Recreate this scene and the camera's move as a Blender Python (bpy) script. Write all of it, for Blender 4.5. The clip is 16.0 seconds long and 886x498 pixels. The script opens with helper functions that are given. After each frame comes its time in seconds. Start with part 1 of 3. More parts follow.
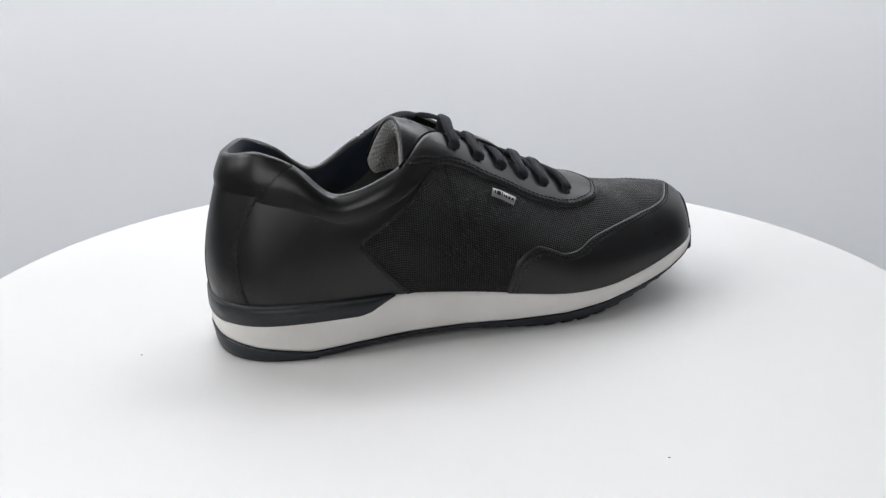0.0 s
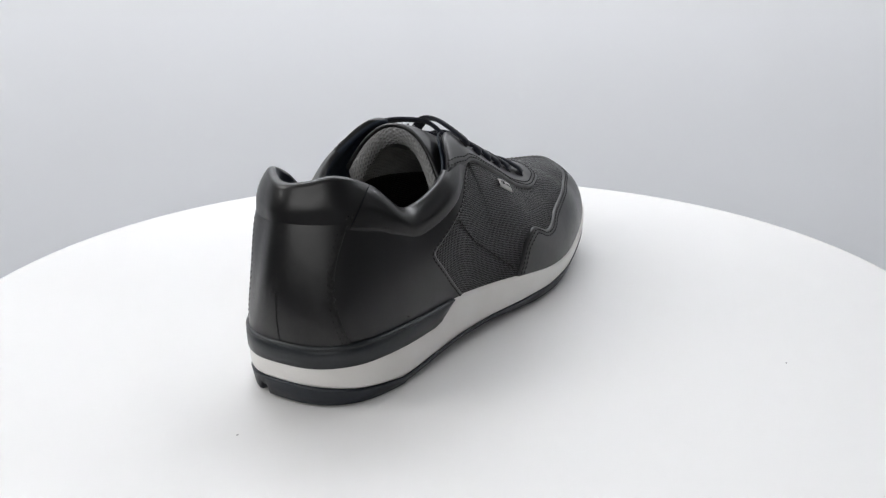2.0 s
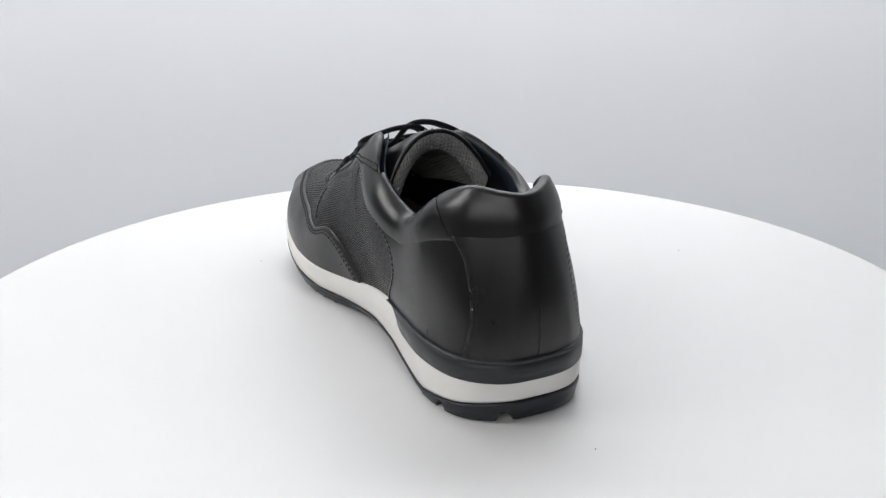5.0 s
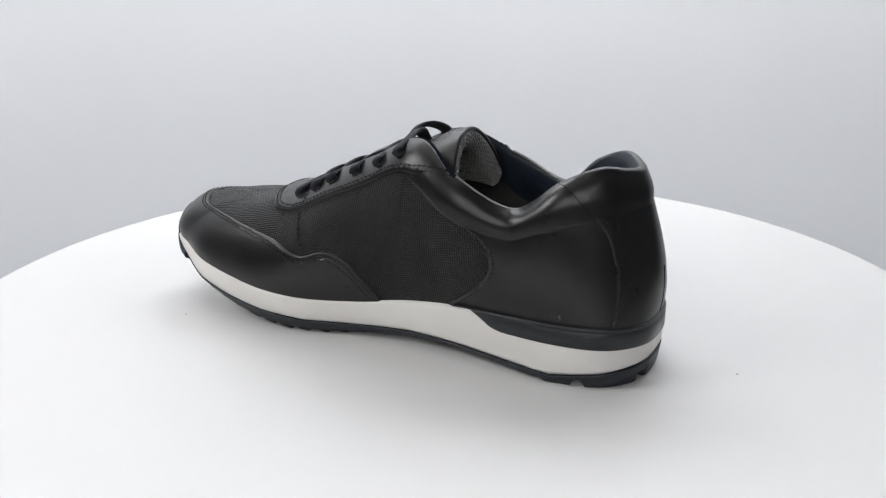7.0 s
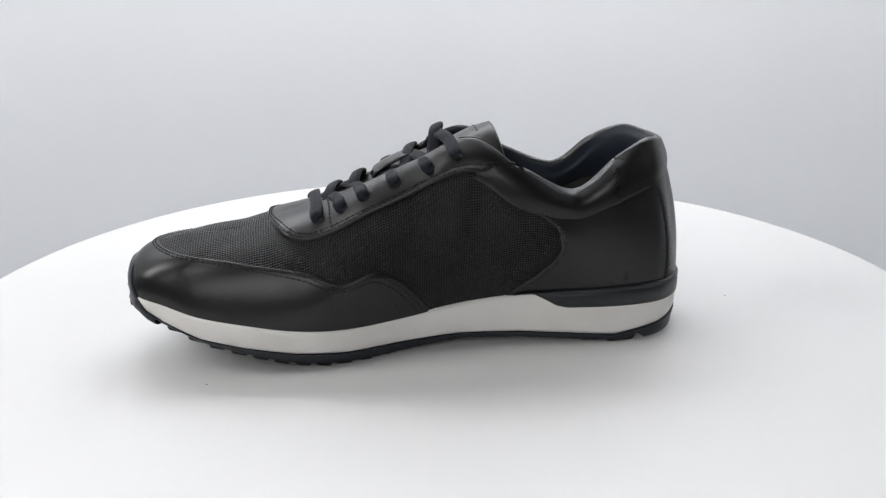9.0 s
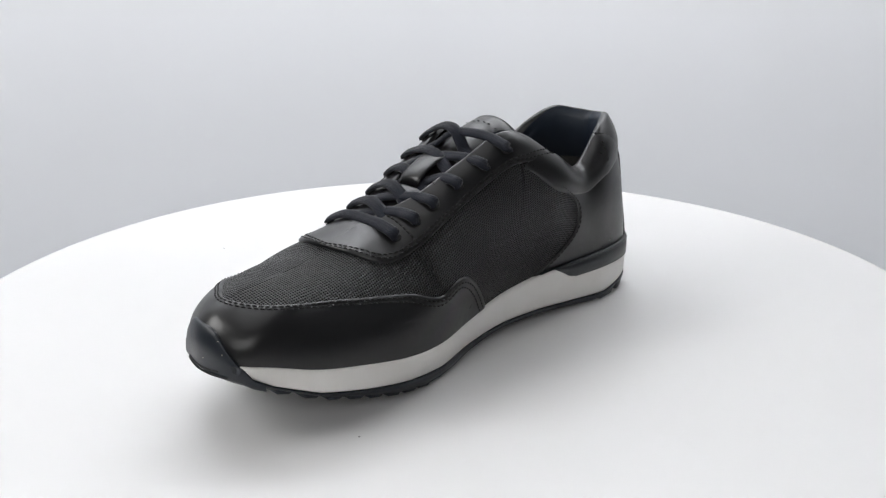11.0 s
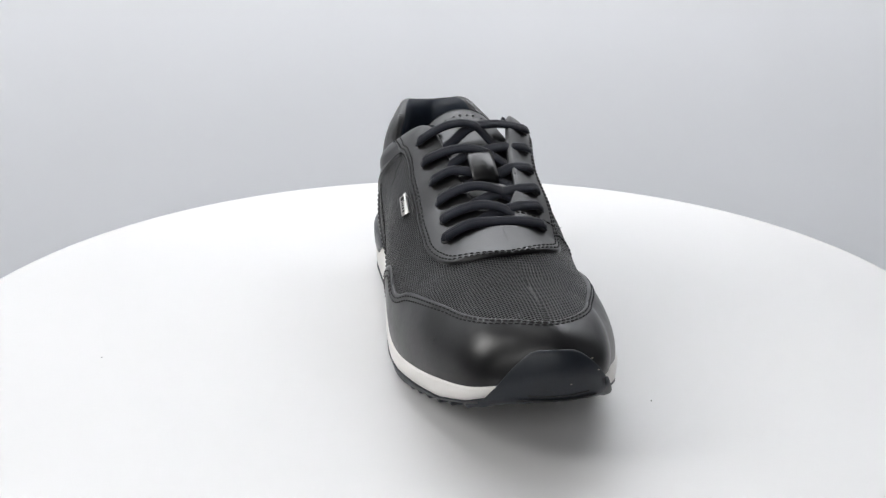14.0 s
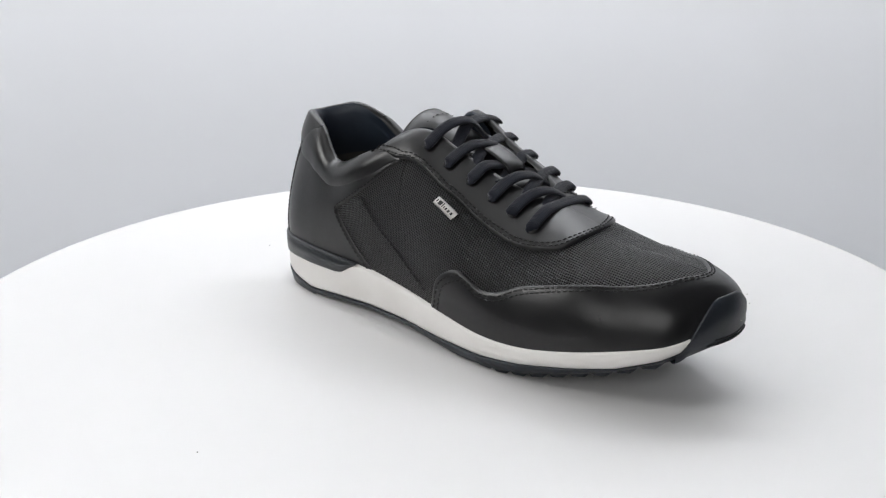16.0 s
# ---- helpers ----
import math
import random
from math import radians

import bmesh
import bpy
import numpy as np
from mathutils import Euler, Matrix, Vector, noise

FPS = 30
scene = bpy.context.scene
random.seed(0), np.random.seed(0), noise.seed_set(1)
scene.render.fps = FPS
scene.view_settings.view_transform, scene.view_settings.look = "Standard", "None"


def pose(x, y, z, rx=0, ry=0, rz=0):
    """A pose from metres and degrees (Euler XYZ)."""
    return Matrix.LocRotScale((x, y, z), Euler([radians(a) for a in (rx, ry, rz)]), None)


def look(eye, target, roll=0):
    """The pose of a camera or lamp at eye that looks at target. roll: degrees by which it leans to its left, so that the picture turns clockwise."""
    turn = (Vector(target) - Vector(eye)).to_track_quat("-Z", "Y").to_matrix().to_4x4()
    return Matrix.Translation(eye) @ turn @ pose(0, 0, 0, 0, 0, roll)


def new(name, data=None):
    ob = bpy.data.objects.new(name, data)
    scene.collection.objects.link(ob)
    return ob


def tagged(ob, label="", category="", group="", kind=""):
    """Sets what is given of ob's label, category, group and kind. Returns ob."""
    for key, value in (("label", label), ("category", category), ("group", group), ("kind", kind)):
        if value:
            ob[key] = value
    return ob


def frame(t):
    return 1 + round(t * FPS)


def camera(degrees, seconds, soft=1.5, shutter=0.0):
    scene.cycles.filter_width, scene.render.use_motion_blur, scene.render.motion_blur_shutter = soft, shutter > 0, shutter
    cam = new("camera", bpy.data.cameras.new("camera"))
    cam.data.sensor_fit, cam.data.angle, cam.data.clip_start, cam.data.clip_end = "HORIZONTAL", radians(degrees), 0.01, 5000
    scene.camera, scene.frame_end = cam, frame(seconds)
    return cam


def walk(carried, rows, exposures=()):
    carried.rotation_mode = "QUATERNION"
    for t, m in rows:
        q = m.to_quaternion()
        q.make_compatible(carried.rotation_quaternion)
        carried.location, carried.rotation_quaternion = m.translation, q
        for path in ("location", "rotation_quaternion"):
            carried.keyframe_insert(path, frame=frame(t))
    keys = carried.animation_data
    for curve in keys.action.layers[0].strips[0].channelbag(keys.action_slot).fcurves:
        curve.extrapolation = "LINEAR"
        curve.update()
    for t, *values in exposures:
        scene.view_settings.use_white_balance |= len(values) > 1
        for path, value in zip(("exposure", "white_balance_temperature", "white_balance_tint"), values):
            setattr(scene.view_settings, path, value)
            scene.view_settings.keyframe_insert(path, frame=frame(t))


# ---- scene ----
# ---- camera: stands still before the turntable, looking down at it ----
cam = camera(48.85, 16.0, soft=1.3)
VIEW = pose(-.00035, -.5175, .2204, 90 - 19.13, 0, 0) @ pose(0, 0, 0, 0, 0, -.486)
walk(cam, [(0, VIEW), (16, VIEW)])

# ---- light: key and top softbox of a small photo studio, added fills, grey walls round about ----
scene.view_settings.exposure = 0.0
world = bpy.data.worlds.new("studio_air")
scene.world = world
world.use_nodes = True
world.node_tree.nodes["Background"].inputs["Color"].default_value = (.86, .92, 1, 1)
world.node_tree.nodes["Background"].inputs["Strength"].default_value = .05


def softbox(name, eye, target, sx, sy, watts, colour):
    lamp = bpy.data.lights.new(name, "AREA")
    lamp.shape, lamp.size, lamp.size_y, lamp.energy, lamp.color = "RECTANGLE", sx, sy, watts, colour
    ob = new(name, lamp)
    ob.matrix_world = look(eye, target)
    return ob


softbox("key_softbox", (-.92, -.22, .78), (-.05, 0, 0), .40, .50, 5.3, (1, .99, .975))
softbox("top_softbox", (-.2, -.05, 1.55), (0, .05, 0), .9, .7, 1.9, (1, .995, .99))
# weak unseen fill, added on the right against the key
softbox("side_fill", (1.2, -.2, .7), (0, 0, .05), .4, .7, .2, (.97, .985, 1))
# unseen fill added to lift the backdrop, the midsole and the table's front
softbox("front_fill", (-.35, -1.40, .78), (0, .5, .08), 1.3, .75, 7.4, (1, .99, .98))
# unseen lamp added only to brighten the backdrop paper
softbox("backdrop_fill", (0, .30, 1.10), (0, .62, 1.03), 1.4, .22, 27, (.99, .985, .995))


# ---- materials ----
def nodes(name):
    m = bpy.data.materials.new(name)
    m.use_nodes = True
    t = m.node_tree
    return m, t, t.nodes["Principled BSDF"]


def wire(t, a, b):
    t.links.new(a, b)


def add(t, kind, **settings):
    n = t.nodes.new(kind)
    for key, value in settings.items():
        n.inputs[key].default_value = value
    return n


def calc(t, op, a, b=None):
    n = t.nodes.new("ShaderNodeMath")
    n.operation = op
    for i, q in enumerate((a, b)):
        if q is None:
            continue
        if isinstance(q, (int, float)):
            n.inputs[i].default_value = q
        else:
            wire(t, q, n.inputs[i])
    return n.outputs[0]


def spread(t, fac, lo, hi):
    n = t.nodes.new("ShaderNodeMapRange")
    n.inputs["From Min"].default_value, n.inputs["From Max"].default_value = .25, .75
    n.interpolation_type = "SMOOTHSTEP"
    n.inputs["To Min"].default_value, n.inputs["To Max"].default_value = lo, hi
    wire(t, fac, n.inputs["Value"])
    return n.outputs["Result"]


def blend(t, fac, a, b):
    n = t.nodes.new("ShaderNodeMix")
    n.data_type = "RGBA"
    n.inputs["A"].default_value, n.inputs["B"].default_value = (*a, 1), (*b, 1)
    wire(t, fac, n.inputs["Factor"])
    return n.outputs["Result"]


def surface(name, a, b, rough, big, fine, bump, metal=0.0, spec=.5):
    """A material with stains of size 1/big and grain of size 1/fine."""
    m, t, p = nodes(name)
    co = t.nodes.new("ShaderNodeTexCoord").outputs["Object"]
    n1 = add(t, "ShaderNodeTexNoise", Scale=big, Detail=4.0)
    n2 = add(t, "ShaderNodeTexNoise", Scale=fine, Detail=3.0)
    wire(t, co, n1.inputs["Vector"])
    wire(t, co, n2.inputs["Vector"])
    wire(t, blend(t, spread(t, n1.outputs["Fac"], 0, 1), a, b), p.inputs["Base Color"])
    wire(t, spread(t, n1.outputs["Fac"], *rough), p.inputs["Roughness"])
    p.inputs["Metallic"].default_value, p.inputs["Specular IOR Level"].default_value = metal, spec
    if bump:
        k = add(t, "ShaderNodeBump", Strength=.6, Distance=bump)
        wire(t, n2.outputs["Fac"], k.inputs["Height"])
        wire(t, k.outputs["Normal"], p.inputs["Normal"])
    return m


def leather(name, a, b, rough):
    """Smooth full-grain leather: fine pores, faint creases, uneven polish."""
    m, t, p = nodes(name)
    co = t.nodes.new("ShaderNodeTexCoord").outputs["Object"]
    stain = add(t, "ShaderNodeTexNoise", Scale=45.0, Detail=5.0)
    crease = add(t, "ShaderNodeTexNoise", Scale=120.0, Detail=2.0, Distortion=.3)
    pore = add(t, "ShaderNodeTexNoise", Scale=1100.0, Detail=1.0)
    scuff = add(t, "ShaderNodeTexNoise", Scale=260.0, Detail=6.0, Distortion=.6)
    for n in (stain, crease, pore, scuff):
        wire(t, co, n.inputs["Vector"])
    wire(t, blend(t, spread(t, stain.outputs["Fac"], 0, 1), a, b), p.inputs["Base Color"])
    wire(t, calc(t, "ADD", spread(t, stain.outputs["Fac"], *rough), spread(t, scuff.outputs["Fac"], -.02, .03)), p.inputs["Roughness"])
    p.inputs["Specular IOR Level"].default_value = .5
    k1 = add(t, "ShaderNodeBump", Strength=.3, Distance=.0002)
    k2 = add(t, "ShaderNodeBump", Strength=.2, Distance=.00008)
    wire(t, crease.outputs["Fac"], k1.inputs["Height"])
    wire(t, pore.outputs["Fac"], k2.inputs["Height"])
    wire(t, k1.outputs["Normal"], k2.inputs["Normal"])
    wire(t, k2.outputs["Normal"], p.inputs["Normal"])
    return m


def woven(name, a, b, pitch, bead, depth, rough, wave=.0, stagger=0.0):
    """A net of raised threads with a small dimple in every mesh, laid out by the texture place in metres."""
    m, t, p = nodes(name)
    sep = t.nodes.new("ShaderNodeSeparateXYZ")
    wire(t, t.nodes.new("ShaderNodeUVMap").outputs["UV"], sep.inputs[0])
    y, x = sep.outputs["X"], sep.outputs["Y"]
    place = t.nodes.new("ShaderNodeTexCoord").outputs["Object"]
    drift = add(t, "ShaderNodeTexNoise", Scale=55.0, Detail=0.0)
    wire(t, place, drift.inputs["Vector"])
    sway = calc(t, "MULTIPLY", calc(t, "SUBTRACT", drift.outputs["Fac"], .5), wave)
    row = calc(t, "DIVIDE", calc(t, "ADD", x, sway), pitch)
    along = calc(t, "ADD", calc(t, "DIVIDE", calc(t, "ADD", y, sway), bead), calc(t, "MULTIPLY", calc(t, "FLOOR", row), stagger))
    ridge = calc(t, "ABSOLUTE", calc(t, "SINE", calc(t, "MULTIPLY", row, math.pi)))
    grain = calc(t, "ABSOLUTE", calc(t, "SINE", calc(t, "MULTIPLY", along, math.pi)))
    dimple = calc(t, "POWER", calc(t, "MULTIPLY", ridge, grain), 1.3)
    n1 = add(t, "ShaderNodeTexNoise", Scale=70.0, Detail=4.0)
    n2 = add(t, "ShaderNodeTexNoise", Scale=900.0, Detail=2.0)
    wire(t, place, n1.inputs["Vector"])
    wire(t, place, n2.inputs["Vector"])
    wire(t, blend(t, spread(t, n1.outputs["Fac"], 0, 1), a, b), p.inputs["Base Color"])
    wire(t, calc(t, "ADD", spread(t, n1.outputs["Fac"], *rough), calc(t, "MULTIPLY", dimple, .35)), p.inputs["Roughness"])
    wire(t, calc(t, "SUBTRACT", .55, calc(t, "MULTIPLY", dimple, .5)), p.inputs["Specular IOR Level"])
    k = add(t, "ShaderNodeBump", Strength=1.0, Distance=depth)
    k.invert = True
    wire(t, calc(t, "ADD", dimple, calc(t, "MULTIPLY", n2.outputs["Fac"], .12)), k.inputs["Height"])
    wire(t, k.outputs["Normal"], p.inputs["Normal"])
    return m


def braided(name, a, b):
    """Flat cotton braid: slanting yarns that meet in a herringbone along the middle."""
    m, t, p = nodes(name)
    sep = t.nodes.new("ShaderNodeSeparateXYZ")
    wire(t, t.nodes.new("ShaderNodeUVMap").outputs["UV"], sep.inputs[0])
    length, girth = sep.outputs["X"], sep.outputs["Y"]
    fold = calc(t, "PINGPONG", girth, .125)
    slant = calc(t, "ADD", calc(t, "DIVIDE", length, .0010), calc(t, "MULTIPLY", fold, 8.0))
    yarn = calc(t, "ABSOLUTE", calc(t, "SINE", calc(t, "MULTIPLY", slant, math.pi)))
    split = calc(t, "MINIMUM", calc(t, "MULTIPLY", fold, 30.0), 1.0)
    fuzz = add(t, "ShaderNodeTexNoise", Scale=2600.0, Detail=2.0)
    stain = add(t, "ShaderNodeTexNoise", Scale=160.0, Detail=3.0)
    place = t.nodes.new("ShaderNodeTexCoord").outputs["Object"]
    wire(t, place, fuzz.inputs["Vector"])
    wire(t, place, stain.inputs["Vector"])
    wire(t, blend(t, spread(t, stain.outputs["Fac"], 0, 1), a, b), p.inputs["Base Color"])
    p.inputs["Roughness"].default_value, p.inputs["Specular IOR Level"].default_value = .85, .2
    p.inputs["Sheen Weight"].default_value, p.inputs["Sheen Roughness"].default_value = .12, .5
    k = add(t, "ShaderNodeBump", Strength=.7, Distance=.00014)
    wire(t, calc(t, "ADD", calc(t, "MULTIPLY", yarn, split), calc(t, "MULTIPLY", fuzz.outputs["Fac"], .5)), k.inputs["Height"])
    wire(t, k.outputs["Normal"], p.inputs["Normal"])
    return m


LEATHER = leather("black_leather", (.0050, .0050, .0056), (.0066, .0066, .0073), (.28, .36))
TEXTURED = woven("embossed_leather", (.0045, .0045, .0050), (.0085, .0085, .0090), .00135, .00135, .00062, (.28, .36), .0010)
LINING = leather("navy_lining", (.012, .018, .030), (.018, .026, .040), (.42, .55))
MESH = woven("grey_mesh", (.20, .20, .20), (.27, .27, .265), .0021, .0021, .0007, (.75, .9), .0, .5)
LACE = braided("navy_cord", (.0060, .0072, .0125), (.0105, .0122, .0195))
THREAD = surface("black_thread", (.010, .010, .011), (.03, .03, .03), (.6, .8), 300, 3000, .0001, spec=.3)
WHITE = surface("white_midsole", (.70, .68, .65), (.76, .745, .72), (.50, .62), 30, 1800, .00008)
NAVY = surface("navy_rubber", (.006, .009, .014), (.010, .014, .021), (.36, .50), 60, 1500, .0001)
HEEL_BAND = surface("dark_heel_band", (.010, .013, .016), (.016, .019, .023), (.30, .42), 60, 900, .00006)
STEEL = surface("brushed_steel", (.46, .45, .44), (.56, .55, .53), (.34, .46), 200, 2000, .00004, metal=1.0)
# colours engraving and specks, and gives lace holes and grooves their painted shade
INK_AND_SHADE = surface("dark_ink_and_shade", (.007, .007, .008), (.012, .012, .013), (.6, .75), 200, 900, 0)
FOOTBED = surface("beige_footbed", (.30, .27, .23), (.38, .35, .30), (.7, .85), 60, 900, .0002)
LABEL = surface("grey_label_fabric", (.10, .10, .105), (.15, .15, .15), (.75, .9), 90, 1500, .0002)
TEXTILE = surface("dark_textile", (.030, .030, .030), (.05, .048, .045), (.8, .95), 80, 1600, .0003)
TABLE_WHITE = surface("matt_white_board", (.69, .685, .68), (.72, .715, .71), (.42, .55), 3, 260, .00004)
PAPER = surface("pale_backdrop_paper", (.84, .862, .895), (.86, .88, .91), (.8, .95), 1.5, 120, .0001)
STUDIO_GREY = surface("grey_studio_paint", (.20, .205, .21), (.24, .245, .25), (.8, .95), 2, 90, .0003)
PLASTER = surface("white_studio_paint", (.76, .78, .80), (.80, .81, .83), (.8, .95), 2, 90, .0003)

# ---- last: the foot shape that every panel of the upper follows ----
# stations heel to toe: foot of the wall (x, y, z), top edge (x, y, z), lower pull (out, up), upper pull (out, up)
LATERAL = [
    (.0055, 0, .0310, .0156, 0, .1020, .0063, .0242, .0045, -.0183),
    (.0085, -.0195, .0310, .0193, -.0095, .1030, .0034, .0233, .0043, -.0183),
    (.0220, -.0335, .0310, .0295, -.0195, .1046, .0014, .0223, .0058, -.0182),
    (.0460, -.0400, .0310, .0455, -.0250, .0980, -.0010, .0201, .0095, -.0086),
    (.0720, -.0415, .0300, .0658, -.0322, .0826, .0021, .0170, .0097, -.0071),
    (.1000, -.0424, .0290, .0954, -.0365, .0930, .0037, .0179, .0105, -.0115),
    (.1300, -.0455, .0262, .1211, -.0201, .1084, .0037, .0295, .0223, -.0093),
    (.1600, -.0495, .0225, .1494, -.0144, .0968, .0054, .0339, .0250, -.0072),
    (.1900, -.0526, .0190, .1770, -.0087, .0840, .0042, .0273, .0259, -.0060),
    (.2150, -.0520, .0193, .2027, 0, .0753, .0030, .0252, .0295, -.0007),
    (.2400, -.0475, .0230, .2207, 0, .0698, .0019, .0241, .0344, -.0003),
    (.2625, -.0412, .0280, .2285, 0, .0668, -.0010, .0211, .0329, -.0006),
    (.2808, -.0325, .0325, .2367, 0, .0650, -.0015, .0207, .0315, -.0001),
    (.2900, -.0190, .0365, .2440, 0, .0638, .0006, .0198, .0296, -.0004),
]
TIP = (.2958, .0008, .0382, .2503, 0, .0630, .0046, .0194, .0297, -.0009)
MEDIAL = [
    (.2922, .0192, .0375, .2440, 0, .0638, .0039, .0162, .0285, -.0025),
    (.2787, .0277, .0345, .2367, 0, .0650, .0025, .0164, .0305, -.0032),
    (.2620, .0365, .0305, .2285, 0, .0668, .0005, .0183, .0325, -.0031),
    (.2400, .0418, .0268, .2207, 0, .0698, -.0002, .0192, .0333, -.0022),
    (.2150, .0435, .0226, .2027, 0, .0753, .0024, .0218, .0301, -.0004),
    (.1900, .0400, .0203, .1778, .0123, .0872, .0038, .0268, .0278, -.0042),
    (.1600, .0310, .0207, .1504, .0160, .0995, .0069, .0309, .0274, -.0064),
    (.1300, .0275, .0250, .1224, .0228, .1115, .0094, .0293, .0243, -.0092),
    (.1000, .0290, .0283, .0966, .0343, .0955, .0081, .0185, .0124, -.0120),
    (.0720, .0325, .0298, .0691, .0290, .0826, .0039, .0157, .0129, -.0077),
    (.0460, .0345, .0308, .0455, .0250, .0980, -.0001, .0197, .0152, -.0093),
    (.0220, .0300, .0310, .0295, .0195, .1046, -.0006, .0197, .0098, -.0184),
    (.0085, .0165, .0310, .0193, .0095, .1030, -.0008, .0198, .0044, -.0192),
]
RING = np.array(LATERAL + [TIP] + MEDIAL, float)
COUNT = len(RING)          # 28: toe at station 14


def ring(u):
    """Smooth reading of the station table at u (0 heel, 14 toe, 28 heel again)."""
    u = np.asarray(u, float) % COUNT
    i = np.floor(u).astype(int)
    f = (u - i)[..., None]
    a, b, c, d = (RING[(i + k) % COUNT] for k in (-1, 0, 1, 2))
    return b + .5 * f * (c - a + f * (2 * a - 5 * b + 4 * c - d + f * (3 * (b - c) + d - a)))


def last(u, v):
    """The place on the foot shape at station u and height v (0 sole, 1 top edge)."""
    u, v = np.broadcast_arrays(np.asarray(u, float), np.asarray(v, float))
    r = ring(u)
    w = ring(u + .05)[..., :2] - ring(u - .05)[..., :2]
    n = np.stack([w[..., 1], -w[..., 0]], -1)
    n = n / np.linalg.norm(n, axis=-1, keepdims=True)
    foot, top = r[..., 0:3], r[..., 3:6].copy()
    top[..., 1] = np.where((u % COUNT > 9) & (u % COUNT < 19), 0, top[..., 1])
    low = foot.copy()
    low[..., :2] += n * r[..., 6:7]
    low[..., 2] += r[..., 7]
    high = top.copy()
    high[..., :2] += n * r[..., 8:9]
    high[..., 2] += r[..., 9]
    v = v[..., None]
    return (1 - v) ** 3 * foot + 3 * v * (1 - v) ** 2 * low + 3 * v * v * (1 - v) * high + v ** 3 * top


def skin(u, v, out=0.0):
    """The same place lifted off the foot shape by out metres."""
    e = .02
    p = last(u, v)
    du = last(np.asarray(u) + e, v) - last(np.asarray(u) - e, v)
    dv = last(u, np.minimum(np.asarray(v) + e, 1)) - last(u, np.maximum(np.asarray(v) - e, 0))
    n = np.cross(du, dv)
    n /= np.linalg.norm(n, axis=-1, keepdims=True) + 1e-12
    return p + n * np.asarray(out)[..., None], n

from mathutils import geometry


# ---- building helpers ----
SHIFT = np.array([-.1311, .01461, 0])      # shoe's own frame to the turning axis


def part(name, bm, material, parent, label="", smooth=True):
    me = bpy.data.meshes.new(name)
    bm.normal_update()
    for f in bm.faces:
        f.smooth = smooth
    bm.to_mesh(me)
    bm.free()
    me.materials.append(material)
    ob = new(name, me)
    ob.parent = parent
    return tagged(ob, label)


def curve(points, step=.05, closed=False):
    """A smooth line through the points, resampled in steps of about that length."""
    p = np.array(points, float)
    n = len(p)
    out = []
    for i in range(n if closed else n - 1):
        a, b, c, d = ((p[(i + k) % n] if closed else p[min(max(i + k, 0), n - 1)]) for k in (-1, 0, 1, 2))
        m = max(1, int(np.linalg.norm(c - b) / step))
        for f in np.arange(m) / m:
            out.append(b + .5 * f * (c - a + f * (2 * a - 5 * b + 4 * c - d + f * (3 * (b - c) + d - a))))
    if not closed:
        out.append(p[-1])
    return np.array(out)


FLAT = np.array([.021, .085])      # metres per station and per height, roughly


def inside(q, poly):
    x, y = q[:, 0:1], q[:, 1:2]
    a, b = poly, np.roll(poly, -1, 0)
    with np.errstate(divide="ignore", invalid="ignore"):
        cut = (b[:, 0] - a[:, 0]) * (y - a[:, 1]) / (b[:, 1] - a[:, 1]) + a[:, 0]
    return (((a[:, 1] > y) != (b[:, 1] > y)) & (x < cut)).sum(1) % 2 == 1


def gap(q, lines):
    """Distance of the points q from the nearest of the lines."""
    best = np.full(len(q), 9.0)
    for line in lines:
        a, b = line[:-1], line[1:]
        d = b - a
        for i in range(len(a)):
            f = np.clip(((q - a[i]) @ d[i]) / (d[i] @ d[i] + 1e-15), 0, 1)
            best = np.minimum(best, np.linalg.norm(q - a[i] - f[:, None] * d[i], axis=1))
    return best


def uv_place(p):
    """Texture place of a point of the upper: along the shoe, and round it from the ridge."""
    side = np.where(p[:, 1] < 0, -1.0, 1.0)
    fall = np.maximum(0, np.interp(p[:, 0], [.10, .13, .16, .19, .22, .25, .28], [.112, .108, .098, .088, .074, .068, .064]) - p[:, 2])
    return np.stack([p[:, 0], side * (np.abs(p[:, 1]) + .85 * fall)], 1)


